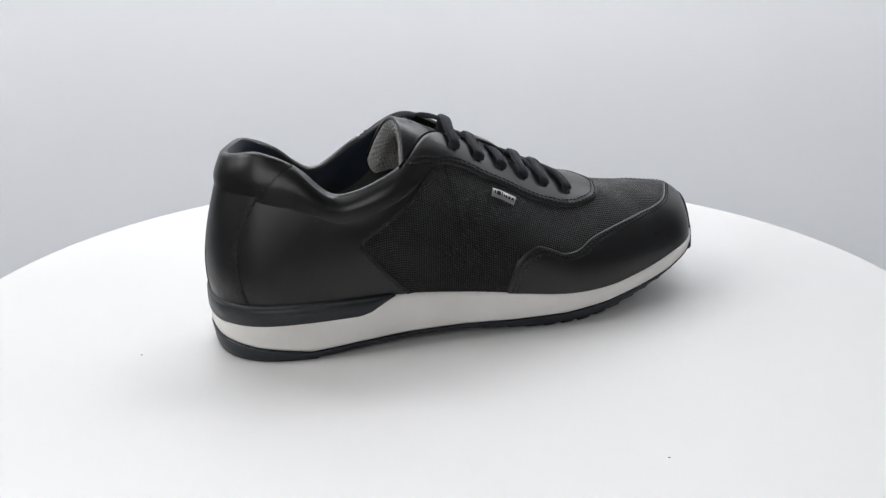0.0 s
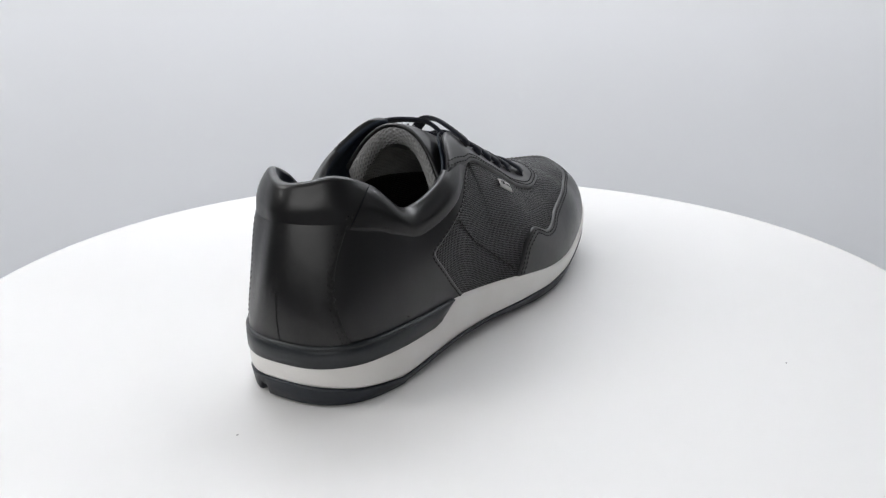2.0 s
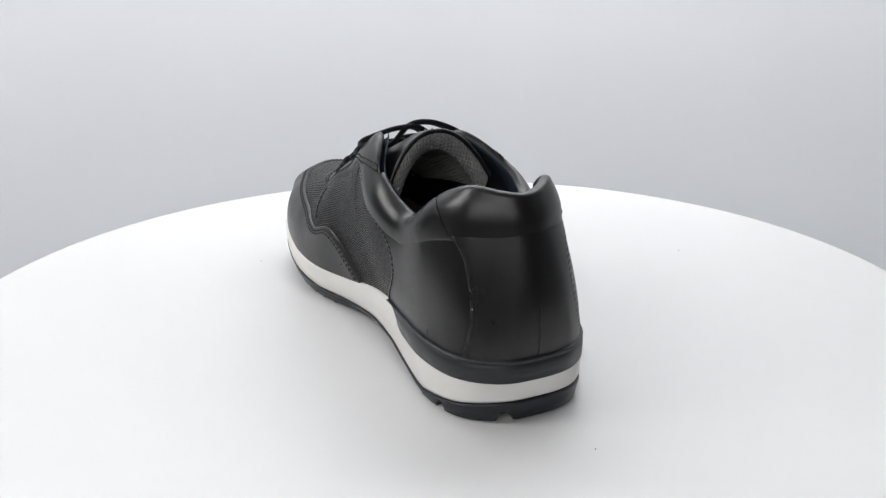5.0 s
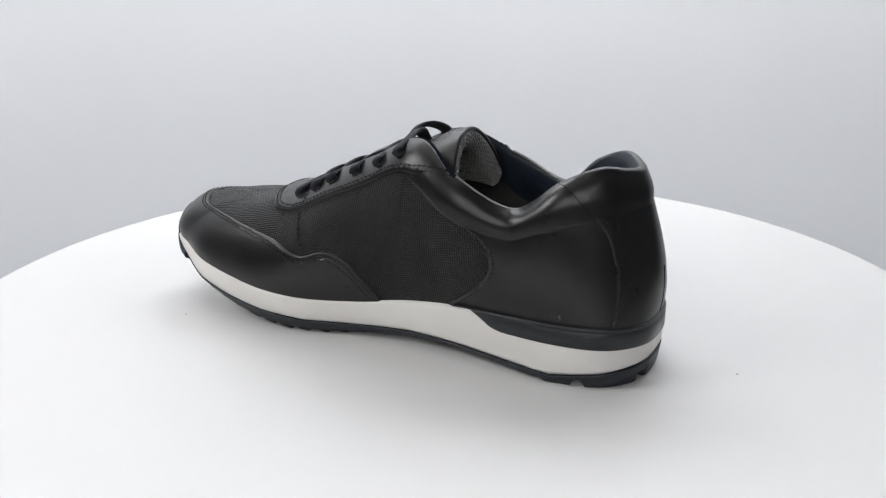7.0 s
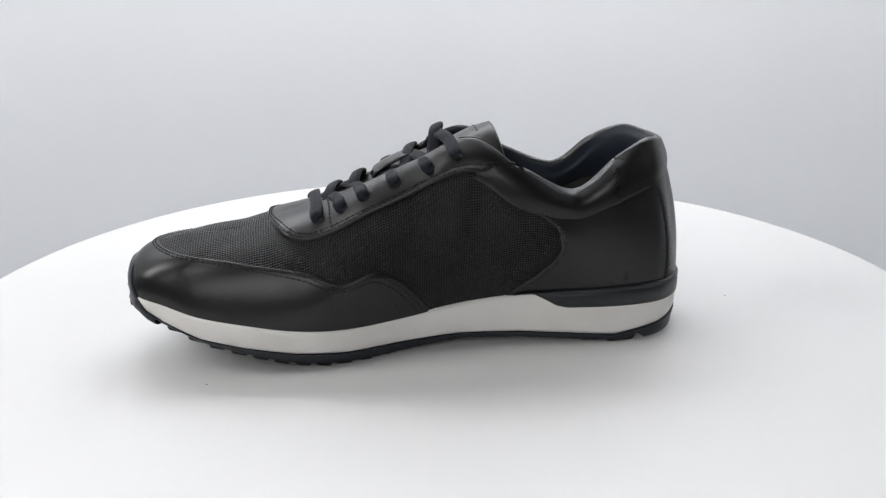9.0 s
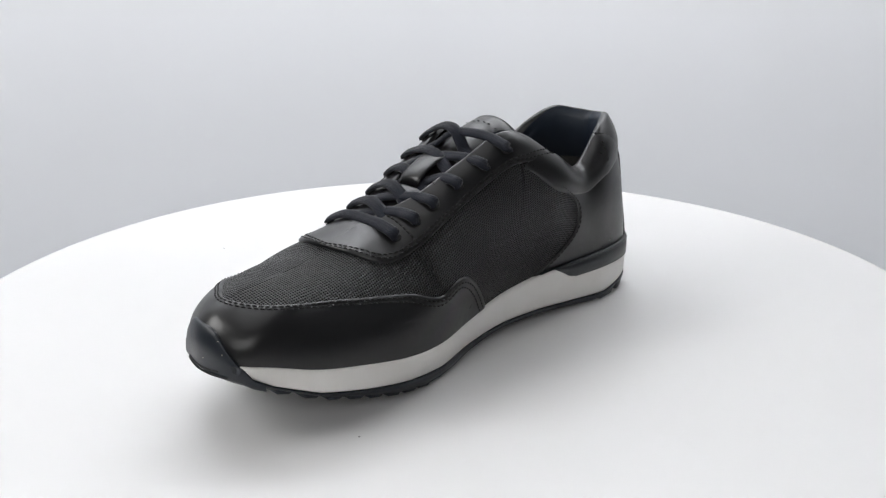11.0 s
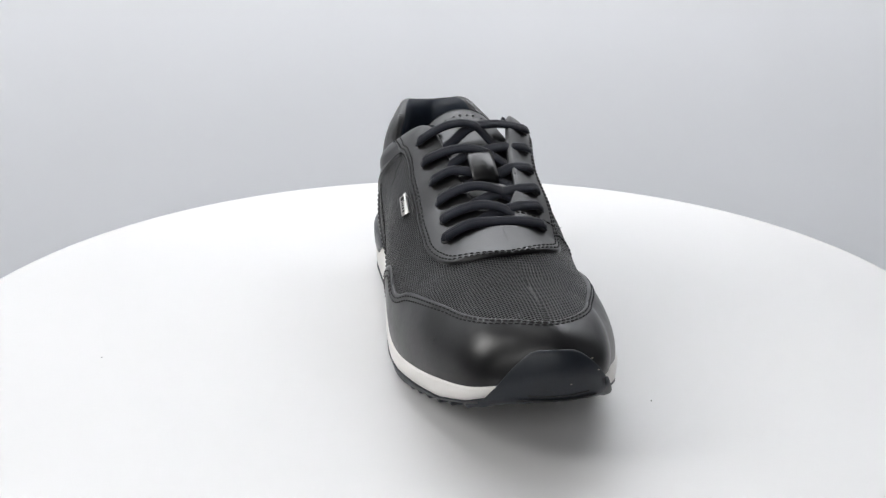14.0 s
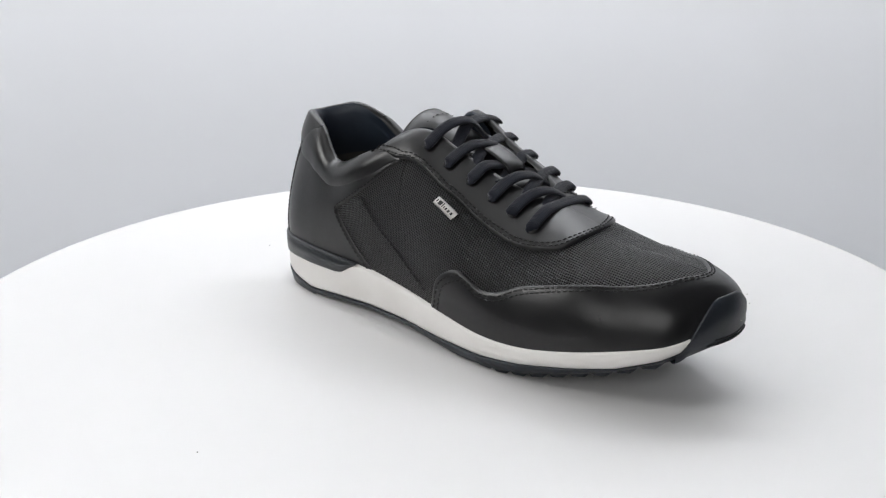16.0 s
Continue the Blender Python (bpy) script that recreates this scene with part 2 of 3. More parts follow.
def panel(bm, pieces, out, soft=.0013, grid=.0024, low=-.0004, puff=None):
    """A cut leather panel laid on the foot shape. pieces: outline lines in (station, height), each with True where its edge shows."""
    lines = [curve(pts, .045 if len(pts) > 2 else .07) * FLAT for pts, _ in pieces]
    shown = [ln for ln, (_, edge) in zip(lines, pieces) if edge]
    poly = np.concatenate([ln[:-1] for ln in lines])
    keep = [0]
    for i in range(1, len(poly)):
        if np.linalg.norm(poly[i] - poly[keep[-1]]) > .0004:
            keep.append(i)
    poly = poly[keep]
    lo, hi = poly.min(0), poly.max(0)
    gx, gy = np.meshgrid(np.arange(lo[0], hi[0], grid), np.arange(lo[1], hi[1], grid * .85))
    gx[1::2] += grid / 2
    q = np.stack([gx.ravel(), gy.ravel()], 1)
    q = q[inside(q, poly)]
    edge = [np.concatenate([poly, poly[:1]])]
    q = q[gap(q, edge) > soft * 1.35]
    rings = []
    for r in (.35, 1.0):
        d = np.roll(poly, -1, 0) - np.roll(poly, 1, 0)
        n = np.stack([-d[:, 1], d[:, 0]], 1) / (np.linalg.norm(d, axis=1, keepdims=True) + 1e-12)
        for s in (1, -1):
            k = poly + s * n * soft * r
            k = k[inside(k, poly)]
            if len(k):
                rings.append(k[gap(k, edge) > soft * r * .85])
    q = np.concatenate([poly] + rings + [q])
    c = len(poly)
    vs, _, fs, _, _, _ = geometry.delaunay_2d_cdt([Vector(a) for a in q], [], [list(range(c))], 1, 1e-7)
    w = np.array([(a[0], a[1]) for a in vs])
    f = np.clip(gap(w, shown) / soft, 0, 1) if shown else np.ones(len(w))
    h = low + (out - low) * np.sqrt(1 - (1 - f) ** 2)
    u, v = w[:, 0] / FLAT[0], np.clip(w[:, 1] / FLAT[1], 0, 1)
    if puff:
        h = h + puff(u, v)
    p, _ = skin(u, v, h)
    t = uv_place(p)
    uv = bm.loops.layers.uv.verify()
    made = [bm.verts.new(a + SHIFT) for a in p]
    for tri in fs:
        try:
            face = bm.faces.new([made[i] for i in tri])
        except ValueError:
            continue
        for loop, i in zip(face.loops, tri):
            loop[uv].uv = t[i]
    return bm


def mend(bm, reach=.0005):
    bmesh.ops.remove_doubles(bm, verts=bm.verts, dist=reach)
    bmesh.ops.recalc_face_normals(bm, faces=bm.faces)
    return bm


def quilt(bm, rows, closed=False, caps=False, tex=None):
    """Faces between rows of points (all of one length). tex: their texture places, if not those of the upper."""
    uv = bm.loops.layers.uv.verify()
    grid = [[bm.verts.new(np.asarray(p) + SHIFT) for p in row] for row in rows]
    own = tex is not None
    tex = tex if own else [uv_place(np.asarray(row, float)) for row in rows]
    n = len(rows[0])
    for i in range(len(rows) - 1):
        for j in range(n if closed else n - 1):
            ids = ((i, j), (i, (j + 1) % n), (i + 1, (j + 1) % n), (i + 1, j))
            face = bm.faces.new([grid[a][b] for a, b in ids])
            for k, (loop, (a, b)) in enumerate(zip(face.loops, ids)):
                last_j = own and closed and j == n - 1 and k in (1, 2)
                loop[uv].uv = (tex[a][b][0], 1.0) if last_j else tex[a][b]
    if caps:
        bm.faces.new(grid[0][::-1])
        bm.faces.new(grid[-1])
    return bm


def sweep(bm, path, wide, thick, ups, sides=10, taper=False):
    """A cord with an oval section along a path."""
    path, ups = np.asarray(path, float), np.asarray(ups, float)
    d = np.gradient(path, axis=0)
    d /= np.linalg.norm(d, axis=1, keepdims=True) + 1e-12
    across = np.cross(ups, d)
    across /= np.linalg.norm(across, axis=1, keepdims=True) + 1e-12
    up = np.cross(d, across)
    rows = []
    for i in range(len(path)):
        k = 1.0 if not taper or 0 < i < len(path) - 1 else .35
        rows.append([path[i] + k * (across[i] * wide / 2 * np.sign(np.cos(a)) * abs(np.cos(a)) ** .75 + up[i] * thick / 2 * np.sign(np.sin(a)) * abs(np.sin(a)) ** .8)
                     for a in np.arange(sides) * 2 * math.pi / sides])
    run = np.concatenate([[0], np.cumsum(np.linalg.norm(np.diff(path, axis=0), axis=1))])
    return quilt(bm, rows, closed=True, caps=True, tex=[[(a, k / sides) for k in range(sides)] for a in run])


def stitches(bm, line, out, pitch=.0029, long=.0021, wide=.0008, rise=.00012):
    """Single stitches along a line in (station, height)."""
    line = curve(line, .02)
    p, n = skin(line[:, 0], np.clip(line[:, 1], 0, 1), np.full(len(line), out))
    s = np.concatenate([[0], np.cumsum(np.linalg.norm(np.diff(p, axis=0), axis=1))])
    for a in np.arange(pitch / 2, s[-1] - long, pitch):
        f = np.linspace(a, a + long, 4)
        q = np.stack([np.interp(f, s, p[:, k]) for k in range(3)], 1)
        m = np.stack([np.interp(f, s, n[:, k]) for k in range(3)], 1)
        q = q + m * (np.array([-.0003, rise, rise, -.0003]))[:, None]
        sweep(bm, q, wide, wide, m, sides=5)
    return bm


def inset(line, reach):
    """The line moved sideways by reach metres (to its left)."""
    p = curve(line, .06) * FLAT
    d = np.gradient(p, axis=0)
    n = np.stack([-d[:, 1], d[:, 0]], 1) / (np.linalg.norm(d, axis=1, keepdims=True) + 1e-12)
    return [tuple(a) for a in (p + n * reach) / FLAT]


# ---- studio: floor, walls, ceiling, hanging backdrop ----
def slab(name, x0, x1, y0, y1, z0, z1, material, label, category):
    bm = bmesh.new()
    bmesh.ops.create_cube(bm, size=1, matrix=Matrix.LocRotScale(((x0 + x1) / 2, (y0 + y1) / 2, (z0 + z1) / 2), None, (x1 - x0, y1 - y0, z1 - z0)))
    ob = part(name, bm, material, None, smooth=False)
    return tagged(ob, label, category, kind="structure")


FLOOR_Z = -.80
slab("floor", -1.8, 1.8, -1.8, 1.6, FLOOR_Z - .1, FLOOR_Z, PLASTER, "pale painted studio floor under the turntable", "floor")
slab("wall_north", -1.8, 1.8, 1.6, 1.7, FLOOR_Z, 1.9, STUDIO_GREY, "mid grey painted studio wall behind the backdrop", "wall")
slab("wall_south", -1.8, 1.8, -1.9, -1.8, FLOOR_Z, 1.9, STUDIO_GREY, "mid grey painted studio wall behind the camera", "wall")
slab("wall_west", -1.9, -1.8, -1.8, 1.6, FLOOR_Z, 1.9, STUDIO_GREY, "mid grey painted studio side wall", "wall")
slab("wall_east", 1.8, 1.9, -1.8, 1.6, FLOOR_Z, 1.9, STUDIO_GREY, "mid grey painted studio side wall", "wall")
slab("ceiling", -1.8, 1.8, -1.8, 1.6, 1.9, 2.0, STUDIO_GREY, "mid grey painted studio ceiling", "ceiling")

def backdrop():
    """A sheet of pale paper, bent round behind the turntable, that runs down to the floor."""
    rows = []
    for k in np.linspace(-1, 1, 81):
        x = 1.1 * k
        y = .62 - .34 * k * k + .0035 * math.sin(k * 9 + .6) + .003 * math.exp(-((x - .05) / .03) ** 2)
        rows.append([(x * (1 - .03 * s), y - .02 * s * s, 1.3 + (FLOOR_Z + .004 - 1.3) * s) for s in np.linspace(0, 1, 40)])
    bm = bmesh.new()
    quilt(bm, rows)
    bmesh.ops.translate(bm, verts=bm.verts, vec=-Vector(SHIFT))
    bmesh.ops.recalc_face_normals(bm, faces=bm.faces)
    bmesh.ops.solidify(bm, geom=bm.faces[:], thickness=.0015)
    return tagged(part("backdrop", bm, PAPER, None), "pale grey-blue paper backdrop hanging behind the turntable", "backdrop", kind="structure")


backdrop()

# ---- turntable ----
TABLE_R, TABLE_Y = .2917, .0092


def lathe(bm, profile, turns=160):
    rows = [[(r * math.cos(a), r * math.sin(a), z) for a in np.arange(turns) * 2 * math.pi / turns] for r, z in profile]
    quilt(bm, rows, closed=True, caps=True)
    bmesh.ops.translate(bm, verts=bm.verts, vec=-Vector(SHIFT))
    bmesh.ops.recalc_face_normals(bm, faces=bm.faces)
    return bm


def make_turntable():
    top = tagged(new("turntable"), "round matt white turntable board slowly turning under the shoe", "turntable")
    rim = [(TABLE_R - .003 + .003 * math.sin(a), .009 + .003 * math.cos(a)) for a in np.linspace(0, math.pi / 2, 7)]
    part("board", lathe(bmesh.new(), [(.02, .012), (.15, .012), (TABLE_R - .006, .012)] + rim + [(TABLE_R, 0), (.02, 0)], 200), TABLE_WHITE, top)
    part("drive_plate", lathe(bmesh.new(), [(.11, -.001), (.11, -.02), (.03, -.02)], 64), PLASTER, top)
    for a, r in ((52, .150), (200, .17), (300, .19)):
        bm = bmesh.new()
        bmesh.ops.create_icosphere(bm, subdivisions=1, radius=.0004, matrix=pose(r * math.cos(radians(a)), r * math.sin(radians(a)), .0122) @ Matrix.Diagonal((1.5, .8, .5, 1)))
        part("speck", bm, INK_AND_SHADE, top, "tiny grey speck of dust")
    return top


turntable = make_turntable()


def make_pedestal():
    bm = lathe(bmesh.new(), [(.16, -.033), (.16, -.05), (.10, -.06), (.10, FLOOR_Z + .03), (.22, FLOOR_Z + .02), (.22, FLOOR_Z)], 64)
    ob = part("pedestal", bm, PLASTER, None)
    ob.location = (0, TABLE_Y, 0)
    return tagged(ob, "white round pedestal under the turntable board", "pedestal")


make_pedestal()


# ---- the shoe ----
shoe = tagged(new("shoe"), "black leather low-top sneaker with navy laces and white midsole", "shoe")

# outlines on the upper, in (station, height)
CAP_EDGE = [(6.76, 0), (6.85, .075), (6.98, .175), (7.25, .255), (7.52, .305), (7.78, .30), (8.03, .28), (8.4, .30), (8.85, .365), (9.7, .435), (10.55, .475), (11.6, .485),
            (12.7, .52), (13.3, .545), (14, .565), (14.6, .57), (15.4, .57), (16.8, .55), (17.6, .52), (18.45, .463), (19.15, .395), (19.58, .33), (19.9, .30), (20.2, .325),
            (20.45, .32), (20.7, .28), (20.95, .22), (21.23, .13), (21.45, .035), (21.5, 0)]
QUARTER_L = [(5.12, 0), (4.7, .20), (4.42, .37), (4.27, .49), (4.42, .55), (4.95, .645), (5.5, .685), (5.95, .705)]
QUARTER_M = [(22.05, .705), (22.55, .712), (23.03, .70), (23.4, .67), (23.6, .62), (23.7, .55), (23.75, .445), (23.62, .325), (23.3, .185), (22.95, .065), (22.78, 0)]
EYE_L = [(10.5, 1), (10.4, .96), (10.15, .86), (9.9, .77), (9.5, .65), (8.95, .583), (8.5, .58), (8.18, .605), (7.73, .635), (7.33, .665), (6.95, .685), (6.55, .715), (6.18, .73), (5.83, .745),
         (5.45, .85), (5.18, .96), (5.08, 1)]
EYE_M = [(22.98, 1), (22.85, .945), (22.55, .84), (22.2, .755), (21.85, .738), (21.3, .742), (20.7, .73), (20.1, .705), (19.52, .64), (19.1, .615), (18.8, .635), (18.5, .69), (18.1, .825), (17.7, .95),
         (17.5, 1)]
BACK_L = [(1.82, 0), (1.6, .19), (1.55, .36), (1.65, .50), (1.96, .663)]
BACK_M = [(25.9, .675), (26.1, .60), (26.24, .48), (26.33, .32), (26.27, .16), (26.15, 0)]
SEAM = np.array([(-6.05, .705), (-5.47, .68), (-5.07, .68), (-4.62, .685), (-4.15, .695), (-3.62, .655), (-3.07, .61), (-2.25, .66), (-1.2, .695), (-.2, .72), (0, .725), (1.18, .705), (2.02, .66),
                 (2.48, .625), (3.15, .60), (3.7, .655), (4.25, .705), (4.73, .73), (5.12, .74), (5.5, .725), (5.95, .71)])


def seam(u):
    return np.interp(u, SEAM[:, 0], SEAM[:, 1])


CREST = np.array([(.28, .061), (.25, .0650), (.2286, .0670), (.2210, .0703), (.2028, .0774), (.1775, .0888), (.15, .0998), (.13, .108), (.11, .1125), (.09, .1125)])


def make_vamp():
    """Embossed leather over the sides and the forefoot."""
    bm = bmesh.new()
    tex = []
    us = np.concatenate([np.arange(4.1, 9.4, .1), np.arange(9.4, 18.61, .08), np.arange(18.7, 24, .1)])
    rows = []
    for u in us:
        top = float(np.interp(u, [8.9, 9.1, 18.9, 19.1], [.96, 1, 1, .96]))
        if u < 6 or u > 22:
            top = .76
        v = np.linspace(0, top, 44)
        rows.append(skin(np.full(44, u), v, np.full(44, .0003))[0])
        w = np.linspace(1, 0, 120)
        q = skin(np.full(120, u), w, np.full(120, .0003))[0]
        rise = q[:, 2] - np.interp(-q[:, 0], -CREST[:, 0], CREST[:, 1])
        run = np.concatenate([[0], np.cumsum(np.hypot(np.diff(q[:, 1]), np.diff(rise) * np.clip(np.abs(q[1:, 1]) / .022, 0, 1)))]) + abs(q[0, 1]) + max(0, -rise[0])
        girth = np.interp(v, w[::-1], run[::-1]) * (-1 if u < 14 else 1)
        tex.append(np.stack([rows[-1][:, 0] * 1.06, girth], 1))
    quilt(bm, rows, tex=tex)
    return part("vamp", mend(bm, .0003), TEXTURED, shoe, "embossed black leather side and forefoot panels with fine beaded rows")


def edge_stitch(parent, lines, out):
    for line in lines:
        tagged(part("stitching", stitches(bmesh.new(), line, out), THREAD, parent, "row of black thread stitches"), kind="stuff")


vamp = make_vamp()
edge_stitch(vamp, [[(4.98, .63), (5.2, .49), (5.5, .335), (6.05, .18), (6.68, .06)], [(19.4, .625), (19.68, .445), (19.88, .33)]], .0006)

toe_cap = part("toe_cap", mend(panel(bmesh.new(), [(CAP_EDGE, True), ([(21.5, 0), (6.76, 0)], False)], .0016), 1e-5), LEATHER, shoe, "smooth black leather toe cap with a waved stitched edge")
edge_stitch(toe_cap, [inset(CAP_EDGE, -.0022), inset(CAP_EDGE, -.0042)], .0016)

quarter = part("lateral_quarter", mend(panel(bmesh.new(), [(QUARTER_L, True), ([(5.95, .705), (5.95, .76), (5.1, .79), (4.5, .78), (3.15, .66), (2, .71), (0, .76)], False), ([(0, .76), (0, 0)], False), ([(0, 0), (5.12, 0)], False)], .0011), 1e-5), LEATHER, shoe, "smooth black leather heel quarter")
edge_stitch(quarter, [inset(QUARTER_L, .0022)], .0011)
quarter = part("medial_quarter", mend(panel(bmesh.new(), [(QUARTER_M, True), ([(22.78, 0), (28, 0)], False), ([(28, 0), (28, .76)], False), ([(28, .76), (26, .72), (24.9, .67), (23.9, .74), (23.4, .745), (22.05, .745), (22.05, .705)], False)], .0011), 1e-5), LEATHER, shoe, "smooth black leather heel quarter")
edge_stitch(quarter, [inset(QUARTER_M, .0022)], .0011)

back_l, back_m = BACK_L, [(u - 28, v) for u, v in BACK_M]
counter = part("heel_counter", mend(panel(bmesh.new(), [(back_l + [(2.08, .71)], True), ([(2.08, .71), (0, .76), (-2.2, .71)], False), ([(-2.2, .71)] + back_m, True), ([(-1.85, 0), (1.82, 0)], False)], .0019), 1e-5), LEATHER, shoe, "smooth black leather heel counter with a short back seam")
edge_stitch(counter, [inset(back_l, .0022), inset(back_l, .0042), inset(back_m, .0022), inset(back_m, .0042)], .0016)
bm = bmesh.new()
p, n = skin(np.linspace(.1, .1, 12), np.linspace(.03, .34, 12), np.full(12, .0020))
sweep(bm, p, .0009, .0005, n, sides=6)
part("back_seam", bm, THREAD, counter, "short upright seam at the back of the heel")


def collar_piece(name, ends, puff, label, material=None):
    """A padded roll of the collar from its seam up and over the rim. ends: station at seam and at rim, for both ends."""
    (a0, a1), (b0, b1) = ends
    rows = []
    cols = 46
    for j in np.linspace(0, 1, cols):
        row = []
        edge = min(1.0, min(j, 1 - j) * cols / 2.2)
        for i in np.linspace(0, 1, 18):
            u0, u1 = a0 + (b0 - a0) * j, a1 + (b1 - a1) * j
            v0 = float(seam(u0))
            u, v = u0 + (u1 - u0) * i, v0 + (1 - v0) * i
            full = float(np.interp(abs(u), [0, 4.3, 5.3, 6], [1, 1, .35, 0]))
            h = .0009 + .0011 * min(1, i * 2.5) + puff * full * math.sin(math.pi * i * .92) ** 1.25 * (.85 + .15 * edge)
            if i == 0:
                h = .0002
            row.append(skin(u, v, h)[0])
        rim, n = skin(u1, 1.0, 0.0)
        up = skin(u1, 1.0, 0.0)[0] - skin(u1, .96, 0.0)[0]
        up = up / np.linalg.norm(up)
        r = h / 2 + .0022
        for a in np.linspace(.25, math.pi * .55, 6):
            row.append(rim + n * (h - r + r * math.cos(a)) + up * r * .9 * math.sin(a))
        rows.append(row)
    bm = bmesh.new()
    quilt(bm, rows)
    bmesh.ops.recalc_face_normals(bm, faces=bm.faces)
    return part(name, bm, material or LEATHER, shoe, label)


collar = collar_piece("lateral_collar", ((2.02, 2.95), (5.92, 5.1)), .0014, "padded black leather side collar")
collar = collar_piece("medial_collar", ((-2.14, -3.07), (-6.02, -5.06)), .0014, "padded black leather side collar")
heel_tab = collar_piece("heel_tab", ((-2.12, -3.05), (2.0, 2.93)), .0012, "padded black leather heel tab with two rounded lobes")
edge_stitch(heel_tab, [[(2.1, .73), (2.3, .80), (2.72, .955)], [(1.97, .73), (2.16, .80), (2.58, .955)], [(-2.3, .74), (-2.5, .81), (-2.92, .955)], [(-2.16, .74), (-2.36, .81), (-2.78, .955)]], .0022)


def make_lining():
    """Padded navy lining inside the collar, and dark textile further down."""
    us = np.linspace(-6.2, 6.2, 125)
    rows, deep = [], []
    for u in us:
        full = float(np.interp(abs(u), [0, 4.3, 5.3, 6.2], [1, 1, .3, 0]))
        rim, n = skin(u, 1.0, 0.0)
        up = skin(u, 1.0, 0.0)[0] - skin(u, .96, 0.0)[0]
        up = up / np.linalg.norm(up)
        row = [rim + n * (-.0010 + .0020 * math.cos(a)) + up * .0028 * math.sin(a) for a in np.linspace(.35 * math.pi, .75 * math.pi, 4)]
        for i in np.linspace(0, 1, 14):
            v = 1 - i * .42
            row.append(skin(u, v, -.0028 - .0046 * full * math.sin(math.pi * min(1, .12 + i * .8)))[0])
        rows.append(row)
        deep.append([skin(u, v, -.0035)[0] for v in np.linspace(.62, .02, 16)])
    bm = bmesh.new()
    quilt(bm, rows)
    bmesh.ops.recalc_face_normals(bm, faces=bm.faces)
    ob = part("collar_lining", bm, LINING, shoe, "padded navy leather collar lining")
    bm = bmesh.new()
    quilt(bm, deep)
    part("inner_lining", mend(bm), TEXTILE, shoe, "dark textile inner lining")
    return ob


make_lining()


def make_insole():
    rows = []
    for k in (1.0, .9, .6, .25):
        rows.append([np.array([.146 + (r[0] - .146) * k * .965, r[1] * k * .92, .034 + float(np.interp(r[0], [0, .08, .2, .29], [.006, .004, -.004, .008]))]) for r in ring(np.arange(0, 28, .25))])
    bm = bmesh.new()
    quilt(bm, rows, closed=True)
    bmesh.ops.recalc_face_normals(bm, faces=bm.faces)
    return part("insole", bm, FOOTBED, shoe, "beige leather insole")


make_insole()

# eyestay: a U of smooth leather round the lacing
bm = bmesh.new()
panel(bm, [(EYE_L, True), ([(5.05, 1), (9, 1)], True), ([(9, 1), (10.5, 1)], False)], .0020)
panel(bm, [(EYE_M, True), ([(17.5, 1), (19, 1)], False), ([(19, 1), (22.95, 1)], True)], .0020)
eyestay = part("eyestay", mend(bm, .0004), LEATHER, shoe, "smooth black leather lace stay with double stitched edge")
edge_stitch(eyestay, [inset(EYE_L, -.0021), inset(EYE_L, -.0040), inset(EYE_M, -.0021), inset(EYE_M, -.0040)], .0020)
edge_stitch(eyestay, [[(19.45, .65), (19.38, .78), (19.35, .95)]], .0021)

HOLES_L = [(8.77, .70), (8.3, .765), (7.85, .81), (7.37, .835), (6.87, .845), (6.38, .87)]
HOLES_M = [(19.17, .755), (19.6, .805), (20.0, .845), (20.55, .86), (21.2, .855), (21.7, .86)]
# no hole is cut: a flat dark disc paints its shaded inside
for u, v in HOLES_L + HOLES_M:
    bm = bmesh.new()
    c, n = skin(u, v, .0021)
    frame_m = Matrix.Translation(Vector(c + SHIFT)) @ Vector(n).to_track_quat("Z", "Y").to_matrix().to_4x4()
    bmesh.ops.create_cone(bm, cap_ends=True, segments=14, radius1=.0030, radius2=.0026, depth=.0008, matrix=frame_m)
    part("eyelet_shade", bm, INK_AND_SHADE, eyestay, "dark disc painted as the shade in a lace hole")

# tongue
RIDGE = np.array([(.208, .0718), (.19, .0800), (.17, .0894), (.15, .0986), (.13, .1072), (.118, .1126), (.110, .1149), (.105, .1154)])


def tongue_row(s, lift, grow=0.0):
    """Points across the tongue; s runs from its foot (0) to its top (1)."""
    x = .208 - .103 * s
    z = float(np.interp(-x, -RIDGE[:, 0], RIDGE[:, 1]))
    w = float(np.interp(s, [0, .4, .75, .9, 1], [.019, .022, .027, .0295, .0285])) + grow
    drop = float(np.interp(s, [0, .4, .75, 1], [.003, .006, .016, .026]))
    lean = float(np.interp(s, [0, .8, 1], [0, .002, .010]))
    return [np.array([x - lean * (f * f) * .6 - lift * .3, w * f, z - drop * abs(f) ** 2.2 + lift]) for f in np.linspace(-1, 1, 31)]


